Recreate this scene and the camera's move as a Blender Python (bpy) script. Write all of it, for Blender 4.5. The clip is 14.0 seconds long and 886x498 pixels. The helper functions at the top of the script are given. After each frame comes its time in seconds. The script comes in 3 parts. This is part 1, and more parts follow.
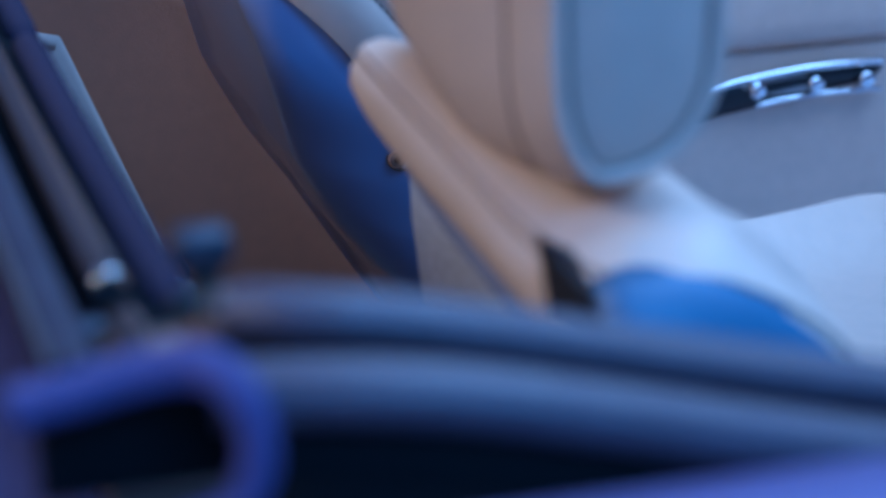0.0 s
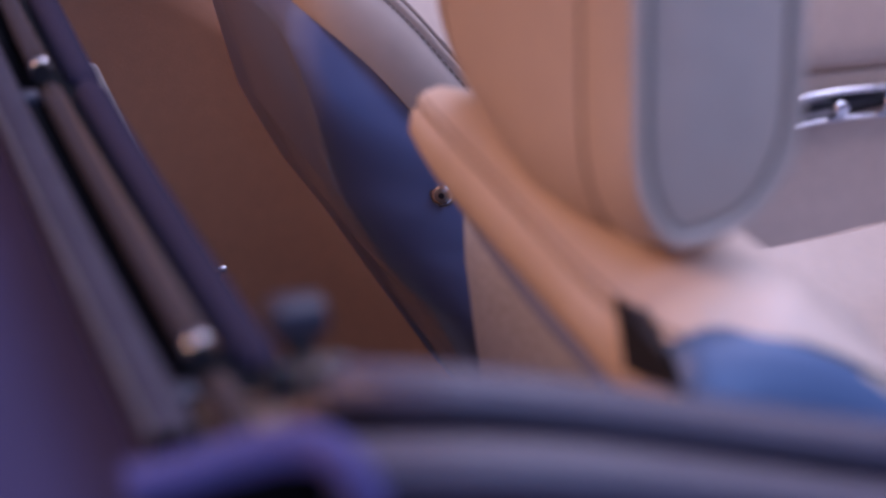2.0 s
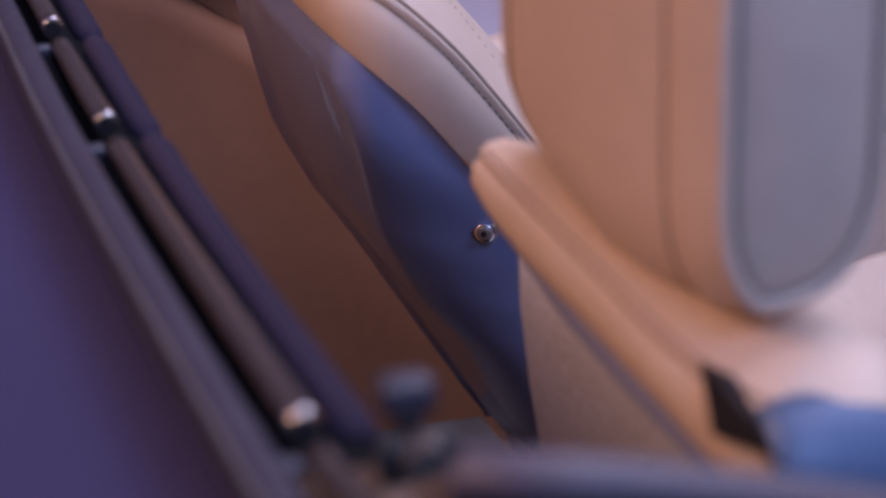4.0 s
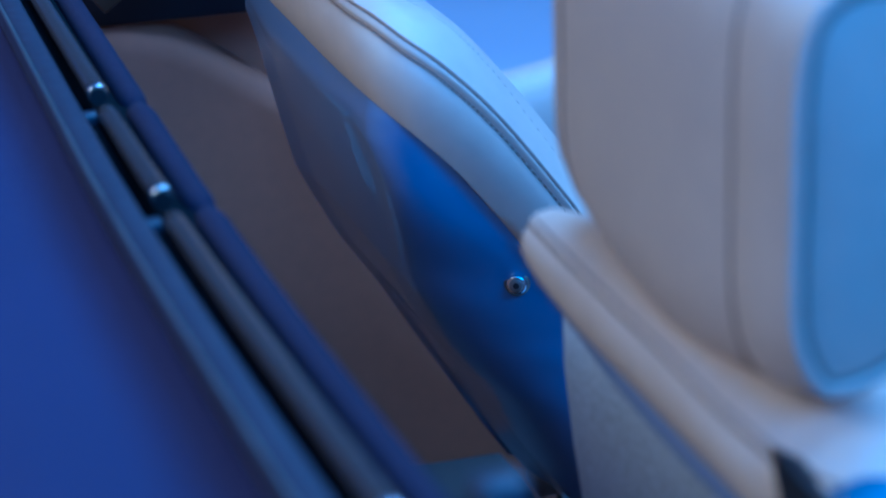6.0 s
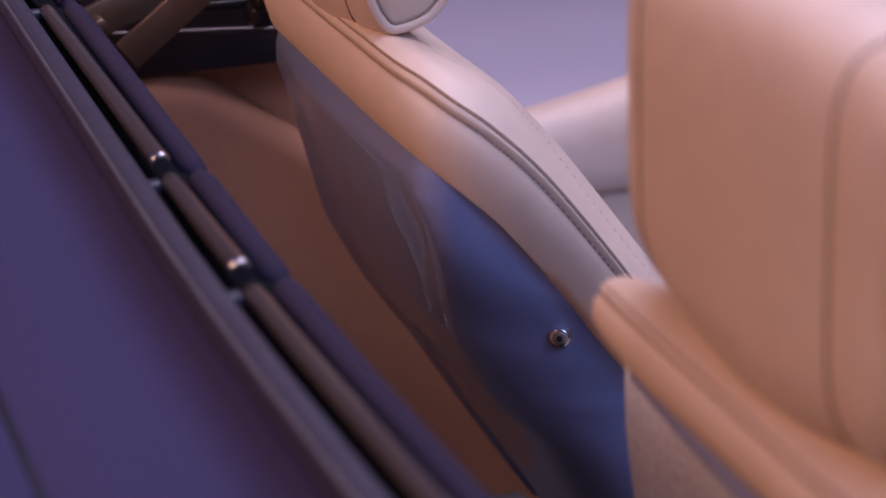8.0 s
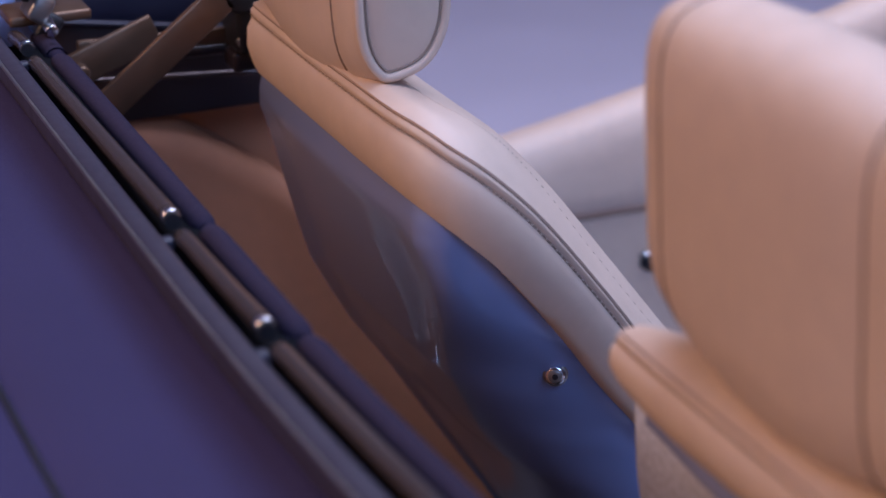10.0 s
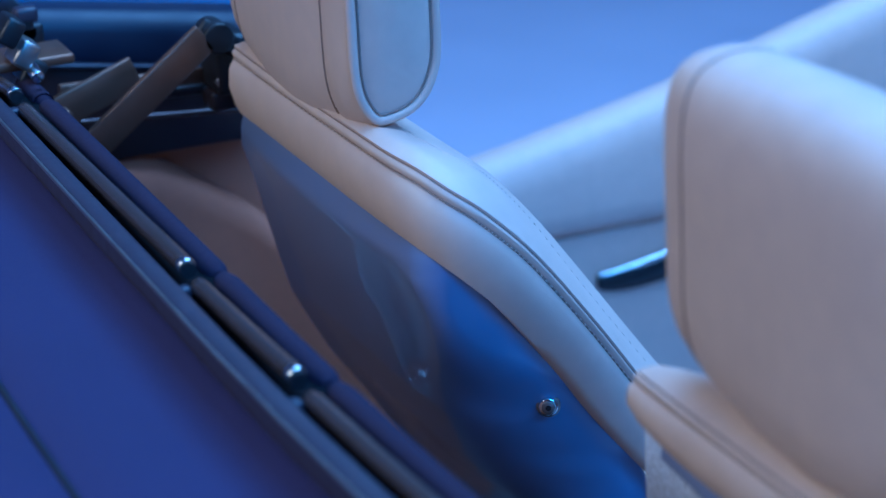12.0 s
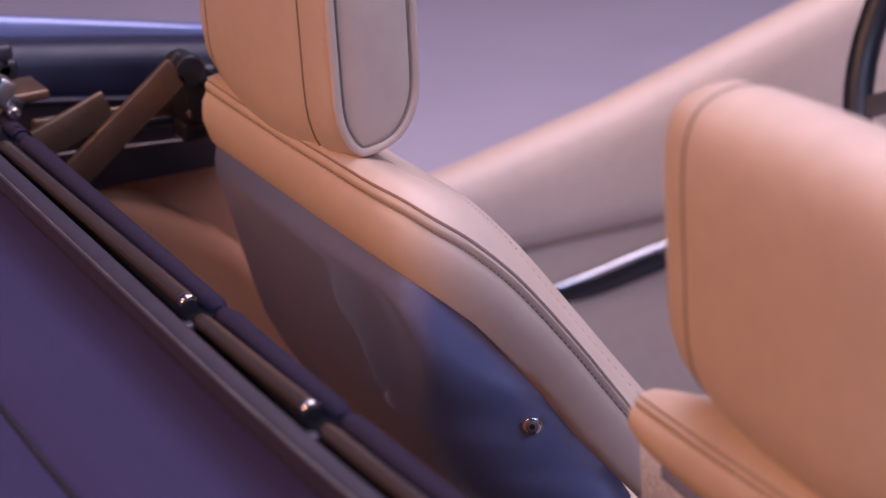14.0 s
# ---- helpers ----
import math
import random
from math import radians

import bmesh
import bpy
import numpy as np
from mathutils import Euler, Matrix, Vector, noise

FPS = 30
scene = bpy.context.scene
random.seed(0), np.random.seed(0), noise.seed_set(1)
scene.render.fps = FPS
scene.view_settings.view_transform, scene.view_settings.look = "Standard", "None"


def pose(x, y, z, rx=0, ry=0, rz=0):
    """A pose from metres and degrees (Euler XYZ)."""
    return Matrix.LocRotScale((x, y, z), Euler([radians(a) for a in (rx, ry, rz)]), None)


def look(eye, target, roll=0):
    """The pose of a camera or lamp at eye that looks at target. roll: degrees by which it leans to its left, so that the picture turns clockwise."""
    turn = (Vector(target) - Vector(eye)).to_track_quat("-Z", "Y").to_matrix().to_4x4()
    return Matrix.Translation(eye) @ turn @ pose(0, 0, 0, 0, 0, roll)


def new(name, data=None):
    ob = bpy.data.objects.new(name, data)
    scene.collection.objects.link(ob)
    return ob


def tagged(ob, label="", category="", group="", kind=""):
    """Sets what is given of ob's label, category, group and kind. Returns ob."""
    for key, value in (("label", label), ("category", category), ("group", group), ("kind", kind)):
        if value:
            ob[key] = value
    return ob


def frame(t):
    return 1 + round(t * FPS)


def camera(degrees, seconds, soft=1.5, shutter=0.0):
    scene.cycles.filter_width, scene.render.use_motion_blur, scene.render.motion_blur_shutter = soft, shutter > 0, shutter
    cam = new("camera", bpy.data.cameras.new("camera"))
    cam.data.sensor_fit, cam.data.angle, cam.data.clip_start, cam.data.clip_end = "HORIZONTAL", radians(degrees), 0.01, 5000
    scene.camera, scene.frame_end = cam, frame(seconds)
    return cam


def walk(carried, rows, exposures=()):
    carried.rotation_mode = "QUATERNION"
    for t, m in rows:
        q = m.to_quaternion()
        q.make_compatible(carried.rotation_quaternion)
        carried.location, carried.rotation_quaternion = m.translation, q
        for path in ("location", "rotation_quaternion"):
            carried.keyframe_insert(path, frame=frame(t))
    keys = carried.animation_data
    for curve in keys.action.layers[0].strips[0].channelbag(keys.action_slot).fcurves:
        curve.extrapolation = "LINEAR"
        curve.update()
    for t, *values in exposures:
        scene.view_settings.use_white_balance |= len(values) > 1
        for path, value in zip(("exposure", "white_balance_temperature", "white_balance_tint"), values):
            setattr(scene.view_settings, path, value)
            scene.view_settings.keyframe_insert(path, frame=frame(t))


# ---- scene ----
cam = camera(21.3, 14.0)
PATH = [
    (0, (-0.253, -1.156, 1.096), (0.245, 0.648, 0.391), -1.2),
    (0.5, (-0.26, -1.157, 1.1), (0.236, 0.648, 0.396), -1.2),
    (1, (-0.266, -1.154, 1.106), (0.233, 0.65, 0.401), -1.2),
    (1.5, (-0.274, -1.152, 1.113), (0.226, 0.652, 0.408), -1.1),
    (2, (-0.281, -1.15, 1.12), (0.219, 0.654, 0.416), -1.0),
    (2.5, (-0.289, -1.146, 1.126), (0.212, 0.657, 0.422), -1.0),
    (3, (-0.299, -1.146, 1.134), (0.208, 0.656, 0.43), -1.0),
    (3.5, (-0.309, -1.143, 1.14), (0.202, 0.658, 0.436), -1.0),
    (6, (-0.354, -1.137, 1.185), (0.18, 0.658, 0.482), -1.4),
    (6.5, (-0.368, -1.135, 1.195), (0.173, 0.658, 0.491), -1.4),
    (7, (-0.384, -1.134, 1.201), (0.165, 0.659, 0.504), -1.5),
    (7.5, (-0.398, -1.13, 1.212), (0.16, 0.659, 0.513), -1.6),
    (8, (-0.414, -1.132, 1.223), (0.159, 0.653, 0.527), -1.7),
    (8.5, (-0.43, -1.131, 1.233), (0.162, 0.648, 0.538), -1.8),
    (9, (-0.442, -1.131, 1.242), (0.168, 0.643, 0.547), -2.0),
    (11.5, (-0.517, -1.132, 1.284), (0.177, 0.611, 0.591), -2.5),
    (12, (-0.537, -1.135, 1.296), (0.183, 0.597, 0.601), -2.6),
    (12.5, (-0.555, -1.136, 1.304), (0.188, 0.586, 0.609), -2.6),
    (13, (-0.571, -1.138, 1.316), (0.191, 0.574, 0.617), -2.9),
    (13.5, (-0.584, -1.141, 1.324), (0.191, 0.564, 0.624), -3.1),
    (14, (-0.598, -1.142, 1.331), (0.195, 0.555, 0.631), -3.3),
]
EXPOSURES = [(0, -0.24, 3450, -26), (1.0, -0.25, 3950, -10), (1.7, -0.25, 5000, 4), (3.0, -0.27, 7100, 13), (3.7, -0.25, 6500, 10), (5.8, -0.3, 2750, -30), (6.5, -0.3, 3300, -16),
             (7.5, -0.32, 5200, 12), (9.0, -0.35, 7000, 11), (11.3, -0.25, 2950, -30), (12.0, -0.28, 3050, -27), (12.5, -0.28, 3600, -18), (13.0, -0.28, 4500, 0), (14.0, -0.25, 6700, 13)]
walk(cam, [(t, look(eye, target, roll)) for t, eye, target, roll in PATH], EXPOSURES)

cam.data.dof.use_dof = True
cam.data.dof.focus_distance = 1.62
cam.data.dof.aperture_fstop = 6.2

# ---- studio light ----
world = bpy.data.worlds.new("studio_world")
world.use_nodes = True
scene.world = world
world.node_tree.nodes["Background"].inputs[0].default_value = (0.30, 0.28, 0.52, 1)
world.node_tree.nodes["Background"].inputs[1].default_value = 0.04


def softbox(name, eye, target, size_x, size_y, watts, color):
    data = bpy.data.lights.new(name, "AREA")
    data.shape, data.size, data.size_y, data.energy, data.color = "RECTANGLE", size_x, size_y, watts, color
    ob = new(name, data)
    ob.matrix_world = look(eye, target)
    return ob


softbox("warm_softbox", (-2.7, 0.25, 2.6), (0, 0.25, 0.7), 1.8, 1.4, 86, (1.0, 0.52, 0.33))
softbox("cool_softbox", (0.2, -3.2, 3.1), (0.1, 0.2, 0.7), 2.4, 1.4, 98, (0.45, 0.57, 1.0))
softbox("overhead_softbox", (1.1, 0.4, 3.4), (0.2, 0.2, 0.5), 3.0, 2.2, 140, (0.84, 0.74, 0.97))


# ---- materials ----
def material(name, color, rough=0.5, metal=0.0, vary=0.12, scale=30.0, bump=0.0, bump_scale=300.0, coat=0.0, sheen=0.0, stain=3.0,
             voronoi=False, hue=None, wrinkle=0.0):
    m = bpy.data.materials.new(name)
    m.use_nodes = True
    t = m.node_tree
    b = t.nodes["Principled BSDF"]
    b.inputs["Roughness"].default_value, b.inputs["Metallic"].default_value = rough, metal
    b.inputs["Coat Weight"].default_value = coat
    b.inputs["Coat Roughness"].default_value = 0.04
    b.inputs["Sheen Weight"].default_value = sheen
    geo = t.nodes.new("ShaderNodeTexCoord")
    big = t.nodes.new("ShaderNodeTexNoise")
    big.inputs["Scale"].default_value, big.inputs["Detail"].default_value = stain, 3
    fine = t.nodes.new("ShaderNodeTexNoise")
    fine.inputs["Scale"].default_value, fine.inputs["Detail"].default_value = scale, 4
    mixed = t.nodes.new("ShaderNodeMath")
    mixed.operation = "ADD"
    for node, slot in ((big, 0), (fine, 1)):
        t.links.new(geo.outputs["Object"], node.inputs["Vector"])
        t.links.new(node.outputs["Fac"], mixed.inputs[slot])
    ramp = t.nodes.new("ShaderNodeMapRange")
    ramp.inputs["From Min"].default_value, ramp.inputs["From Max"].default_value = 0.6, 1.4
    t.links.new(mixed.outputs[0], ramp.inputs["Value"])
    mix = t.nodes.new("ShaderNodeMix")
    mix.data_type = "RGBA"
    other = hue or color
    mix.inputs["A"].default_value = (*[c * (1 - vary) for c in other], 1)
    mix.inputs["B"].default_value = (*[min(1, c * (1 + vary)) for c in color], 1)
    t.links.new(ramp.outputs[0], mix.inputs["Factor"])
    t.links.new(mix.outputs["Result"], b.inputs["Base Color"])
    rr = t.nodes.new("ShaderNodeMapRange")
    rr.inputs["From Min"].default_value, rr.inputs["From Max"].default_value = 0.3, 0.7
    rr.inputs["To Min"].default_value, rr.inputs["To Max"].default_value = rough * 0.88, min(1, rough * 1.12)
    t.links.new(fine.outputs["Fac"], rr.inputs["Value"])
    t.links.new(rr.outputs[0], b.inputs["Roughness"])
    if bump:
        if voronoi:
            grain = t.nodes.new("ShaderNodeTexVoronoi")
            out = grain.outputs["Distance"]
        else:
            grain = t.nodes.new("ShaderNodeTexNoise")
            grain.inputs["Detail"].default_value = 3
            out = grain.outputs["Fac"]
        grain.inputs["Scale"].default_value = bump_scale
        t.links.new(geo.outputs["Object"], grain.inputs["Vector"])
        bp = t.nodes.new("ShaderNodeBump")
        bp.inputs["Strength"].default_value, bp.inputs["Distance"].default_value = bump, 0.001
        t.links.new(out, bp.inputs["Height"])
        if wrinkle:
            crease = t.nodes.new("ShaderNodeTexNoise")
            crease.inputs["Scale"].default_value, crease.inputs["Detail"].default_value, crease.inputs["Distortion"].default_value = 22, 2, 1.2
            t.links.new(geo.outputs["Object"], crease.inputs["Vector"])
            wide = t.nodes.new("ShaderNodeBump")
            wide.inputs["Strength"].default_value, wide.inputs["Distance"].default_value = wrinkle, 0.004
            t.links.new(crease.outputs["Fac"], wide.inputs["Height"])
            t.links.new(wide.outputs[0], bp.inputs["Normal"])
        t.links.new(bp.outputs[0], b.inputs["Normal"])
    return m


LEATHER = material("cream_leather", (0.62, 0.48, 0.385), 0.48, vary=0.07, scale=60, bump=0.13, bump_scale=1300, voronoi=True, stain=6, wrinkle=0.22)
SEAM = material("seam_shadow_thread", (0.29, 0.21, 0.165), 0.8, vary=0.1)
THREAD = material("beige_thread", (0.52, 0.42, 0.34), 0.7, vary=0.1)
PAINT = material("blue_car_paint", (0.24, 0.29, 0.54), 0.38, metal=0.30, vary=0.05, coat=0.6, scale=2.5, stain=1.5)
FABRIC = material("blue_canvas", (0.0260, 0.0190, 0.068), 0.85, vary=0.16, scale=500, bump=0.7, bump_scale=1400, stain=4)
FABRIC.node_tree.nodes["Principled BSDF"].inputs["Specular IOR Level"].default_value = 0.36
SLEEVE = material("indigo_sleeve", (0.022, 0.016, 0.036), 0.9, vary=0.15, scale=300, bump=0.4, bump_scale=1200)
SLEEVE.node_tree.nodes["Principled BSDF"].inputs["Specular IOR Level"].default_value = 0.2
SHIELD = material("dull_blue_plastic", (0.10, 0.15, 0.27), 0.55, metal=0.1, vary=0.1, coat=0.06, scale=4)
TUBE = material("dark_anodised_tube", (0.135, 0.105, 0.10), 0.22, metal=0.65, vary=0.12, scale=60, bump=0.05)
RUBBER = material("blue_grey_seal", (0.034, 0.029, 0.046), 0.45, vary=0.12, scale=80, bump=0.1)
SEAL = material("violet_grey_rubber", (0.075, 0.060, 0.085), 0.5, vary=0.12, scale=80, bump=0.1)
# the blue car paint again, with the near side's shade in its colour
SHADED_PAINT = material("shaded_blue_paint", (0.105, 0.088, 0.225), 0.5, vary=0.06, coat=0.15, scale=3)
NAVY = material("dark_navy_vinyl", (0.009, 0.011, 0.034), 0.5, vary=0.15, bump=0.2, bump_scale=700)
DARK = material("black_plastic", (0.012, 0.012, 0.016), 0.45, vary=0.2)
# flat black: the darkness of gaps and folds is put into its colour
VOID = material("matt_black_gap_shade", (0.006, 0.006, 0.008), 0.95, vary=0.2)
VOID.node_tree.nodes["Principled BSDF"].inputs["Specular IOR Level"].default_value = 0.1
WEBBING = material("violet_canvas_binding", (0.075, 0.060, 0.185), 0.8, vary=0.14, scale=400, bump=0.6, bump_scale=1300)
UMBER = material("dark_brown_gloss_shade", (0.022, 0.015, 0.018), 0.30, vary=0.2, scale=10)
METAL = material("dull_steel", (0.33, 0.31, 0.30), 0.36, metal=0.9, vary=0.12, scale=40, bump=0.1)
LINK = material("dark_link_steel", (0.18, 0.11, 0.07), 0.40, metal=0.7, vary=0.15, scale=40, bump=0.1)
CHROME = material("chrome", (0.78, 0.78, 0.80), 0.14, metal=1.0, vary=0.02)
TAN = material("tan_trim", (0.39, 0.175, 0.092), 0.62, vary=0.1, scale=80, bump=0.3, bump_scale=900, voronoi=True)
CARPET = material("grey_carpet", (0.49, 0.51, 0.62), 0.95, vary=0.48, scale=240, bump=1.0, bump_scale=340, sheen=0.4)
DARK_CARPET = material("dark_carpet", (0.06, 0.05, 0.05), 0.95, vary=0.25, scale=260, bump=1.0, bump_scale=500)
STRAP = material("beige_webbing", (0.55, 0.46, 0.40), 0.7, vary=0.1, bump=0.5, bump_scale=1200)
FLOOR = material("studio_floor_paint", (0.68, 0.64, 0.76), 0.6, vary=0.04, scale=4, stain=0.6)
WALL = material("studio_wall_paint", (0.42, 0.40, 0.50), 0.8, vary=0.04, scale=3, stain=0.5)


# ---- mesh helpers ----
def finish(name, bm, mat, parent=None, label="", smooth=True):
    bmesh.ops.recalc_face_normals(bm, faces=bm.faces[:])
    me = bpy.data.meshes.new(name)
    bm.to_mesh(me)
    bm.free()
    me.materials.append(mat)
    if smooth:
        me.polygons.foreach_set("use_smooth", [True] * len(me.polygons))
        me.set_sharp_from_angle(angle=radians(50))
    ob = new(name, me)
    if parent:
        ob.parent = parent
    if label:
        tagged(ob, label)
    return ob


def part(name, bm, mat, parent, label=""):
    return finish(name, bm, mat, parent, label)


def thing(name, label, category, group="", kind="", at=(0, 0, 0)):
    ob = new(name)
    ob.location = at
    return tagged(ob, label, category, group, kind)


def grid(rows, bm=None, close_u=False, close_v=False):
    bm = bm or bmesh.new()
    vs = [[bm.verts.new(p) for p in r] for r in rows]
    n, m = len(vs), len(vs[0])
    for i in range(n if close_u else n - 1):
        for j in range(m if close_v else m - 1):
            bm.faces.new((vs[i][j], vs[(i + 1) % n][j], vs[(i + 1) % n][(j + 1) % m], vs[i][(j + 1) % m]))
    return bm, vs


def spline(points, n):
    """n points along a smooth curve through the points."""
    p = [Vector(q) for q in points]
    out = []
    for k in range(n):
        s = k * (len(p) - 1) / (n - 1)
        i = min(int(s), len(p) - 2)
        u = s - i
        a, b, c, d = p[max(i - 1, 0)], p[i], p[i + 1], p[min(i + 2, len(p) - 1)]
        out.append(0.5 * ((2 * b) + (c - a) * u + (2 * a - 5 * b + 4 * c - d) * u * u + (3 * b - a - 3 * c + d) * u ** 3))
    return out


def tube(points, r, sides=10, bm=None, closed=False, squash=1.0):
    """A round bar along the points; r a number or one for each point."""
    bm = bm or bmesh.new()
    p = [Vector(q) for q in points]
    n = len(p)
    rings, side = [], None
    for i in range(n):
        d = (p[(i + 1) % n] - p[i - 1]) if closed else (p[min(i + 1, n - 1)] - p[max(i - 1, 0)])
        d.normalize()
        if side is None:
            side = d.cross(Vector((0, 0, 1)) if abs(d.z) < 0.9 else Vector((1, 0, 0))).normalized()
        side = (side - d * side.dot(d)).normalized()
        up = d.cross(side)
        ri = r[i] if isinstance(r, (list, tuple)) else r
        rings.append([bm.verts.new(p[i] + side * ri * math.cos(a) + up * ri * squash * math.sin(a))
                      for a in (2 * math.pi * k / sides for k in range(sides))])
    for i in range(n if closed else n - 1):
        a, b = rings[i], rings[(i + 1) % n]
        for k in range(sides):
            bm.faces.new((a[k], a[(k + 1) % sides], b[(k + 1) % sides], b[k]))
    if not closed:
        bm.faces.new(rings[0][::-1])
        bm.faces.new(rings[-1])
    return bm


def block(size, at=(0, 0, 0), bevel=0.003, bm=None, turn=None, segments=2):
    bm = bm or bmesh.new()
    m = Matrix.Translation(at) @ (turn or Matrix()) @ Matrix.Diagonal((*size, 1))
    made = bmesh.ops.create_cube(bm, size=1, matrix=m)["verts"]
    if bevel:
        edges = list({e for v in made for e in v.link_edges})
        bmesh.ops.bevel(bm, geom=edges, offset=bevel, segments=segments, affect="EDGES", profile=0.5)
    return bm


def bar(a, b, width, thick, bevel=0.002, bm=None):
    a, b = Vector(a), Vector(b)
    q = (b - a).to_track_quat("X", "Z").to_matrix().to_4x4()
    return block(((b - a).length, width, thick), (a + b) / 2, bevel, bm, q)


def disc(r, depth, at, axis, sides=20, bm=None, bevel=0.0):
    bm = bm or bmesh.new()
    q = Vector(axis).to_track_quat("Z", "Y").to_matrix().to_4x4()
    made = bmesh.ops.create_cone(bm, cap_ends=True, segments=sides, radius1=r, radius2=r, depth=depth, matrix=Matrix.Translation(at) @ q)["verts"]
    if bevel:
        rim = list({e for v in made for e in v.link_edges if any(len(f.verts) > 4 for f in e.link_faces)})
        bmesh.ops.bevel(bm, geom=rim, offset=bevel, segments=2, affect="EDGES", profile=0.5)
    return bm


def solid(ob, thickness, offset=-1):
    mod = ob.modifiers.new("thickness", "SOLIDIFY")
    mod.thickness, mod.offset = thickness, offset
    return ob


MID = 0.065   # the car's centre line


def mirrored(points):
    return [(x, 2 * MID - y, z) for x, y, z in points]


# ---- studio ----
bm, _ = grid([[(-300, -300, 0), (300, -300, 0)], [(-300, 300, 0), (300, 300, 0)]])
tagged(finish("floor", bm, FLOOR), "smooth lilac grey painted studio floor", "floor", kind="structure")
for nm, c, s in (("wall_north", (0, 9, 2.5), (18.4, 0.2, 5)), ("wall_south", (0, -9, 2.5), (18.4, 0.2, 5)),
                 ("wall_east", (9, 0, 2.5), (0.2, 17.8, 5)), ("wall_west", (-9, 0, 2.5), (0.2, 17.8, 5))):
    tagged(finish(nm, block(s, c, 0), WALL, smooth=False), "plain pale lilac studio wall", "wall", kind="structure")
tagged(finish("ceiling", block((18.4, 18.4, 0.2), (0, 0, 5.1), 0), WALL, smooth=False), "plain pale studio ceiling", "ceiling", kind="structure")

# ---- seats ----
HALF = 0.172
STITCH = [(0.30, 0.172, 0.43), (0.23, 0.172, 0.53), (0.166, 0.172, 0.620), (0.126, 0.172, 0.676), (0.084, 0.172, 0.732), (0.045, 0.172, 0.777),
          (0.022, 0.172, 0.800), (0.008, 0.168, 0.814), (0.001, 0.156, 0.820), (0.0, 0.10, 0.820), (0.0, 0.0, 0.820)]
LOW = [(0.30, 0.178, 0.40), (0.225, 0.178, 0.495), (0.151, 0.177, 0.590), (0.115, 0.177, 0.640), (0.069, 0.177, 0.699), (0.036, 0.176, 0.735),
       (0.015, 0.174, 0.752), (0.004, 0.168, 0.761), (-0.002, 0.155, 0.765), (-0.003, 0.10, 0.766), (-0.003, 0.0, 0.766)]
CREST = [(0.325, 0.145, 0.45), (0.250, 0.145, 0.55), (0.180, 0.145, 0.640), (0.139, 0.143, 0.696), (0.094, 0.141, 0.752), (0.062, 0.139, 0.790),
         (0.046, 0.134, 0.803), (0.038, 0.124, 0.811), (0.035, 0.105, 0.813), (0.035, 0.06, 0.813), (0.035, 0.0, 0.813)]
FRONT = [(0.36, 0.11, 0.39), (0.285, 0.11, 0.49), (0.212, 0.11, 0.58), (0.168, 0.108, 0.635), (0.126, 0.106, 0.69), (0.098, 0.104, 0.73),
         (0.085, 0.098, 0.755), (0.078, 0.09, 0.765), (0.075, 0.08, 0.77), (0.075, 0.05, 0.77), (0.075, 0.0, 0.77)]


# the driver's seat is broader on the tunnel side and turns its corner softly
STITCH_N = [(0.274, 0.190, 0.463), (0.213, 0.194, 0.562), (0.156, 0.199, 0.645), (0.117, 0.204, 0.700), (0.076, 0.207, 0.754), (0.045, 0.203, 0.787),
            (0.025, 0.193, 0.804), (0.012, 0.174, 0.815), (0.003, 0.145, 0.820), (0.0, 0.085, 0.8215)]
# the passenger's seat keeps its top level out to the side shield
STITCH_P = [(0.30, 0.172, 0.43), (0.23, 0.172, 0.50), (0.17, 0.172, 0.63), (0.135, 0.172, 0.712), (0.11, 0.172, 0.762), (0.085, 0.171, 0.796),
            (0.05, 0.169, 0.818), (0.022, 0.163, 0.822), (0.006, 0.150, 0.822), (0.0, 0.085, 0.820)]
LOW_P = [(0.30, 0.178, 0.40), (0.225, 0.178, 0.50), (0.16, 0.178, 0.60), (0.125, 0.178, 0.66), (0.10, 0.178, 0.71), (0.075, 0.178, 0.745),
         (0.04, 0.177, 0.765), (0.012, 0.172, 0.775), (0.0, 0.155, 0.780), (-0.003, 0.085, 0.784)]
CREST_P = [(0.325, 0.145, 0.45), (0.25, 0.145, 0.52), (0.18, 0.145, 0.635), (0.138, 0.143, 0.708), (0.110, 0.142, 0.755), (0.085, 0.14, 0.790),
           (0.062, 0.137, 0.824), (0.049, 0.13, 0.831), (0.043, 0.115, 0.832), (0.042, 0.06, 0.832)]
FRONT_P = [(0.36, 0.11, 0.39), (0.285, 0.11, 0.49), (0.21, 0.11, 0.59), (0.17, 0.11, 0.66), (0.145, 0.11, 0.71), (0.12, 0.11, 0.745),
           (0.10, 0.108, 0.770), (0.088, 0.10, 0.785), (0.08, 0.09, 0.79), (0.078, 0.05, 0.79)]
LOW_N = [(0.27, 0.187, 0.425), (0.21, 0.189, 0.51), (0.134, 0.192, 0.606), (0.100, 0.197, 0.654), (0.053, 0.205, 0.713), (0.029, 0.202, 0.738),
         (0.014, 0.192, 0.752), (0.004, 0.174, 0.761), (-0.001, 0.145, 0.765), (-0.003, 0.085, 0.766)]
CREST_N = [(0.30, 0.160, 0.48), (0.235, 0.164, 0.565), (0.176, 0.168, 0.642), (0.128, 0.171, 0.708), (0.088, 0.172, 0.766), (0.062, 0.170, 0.797),
           (0.048, 0.160, 0.808), (0.040, 0.145, 0.812), (0.036, 0.12, 0.813), (0.035, 0.06, 0.813)]
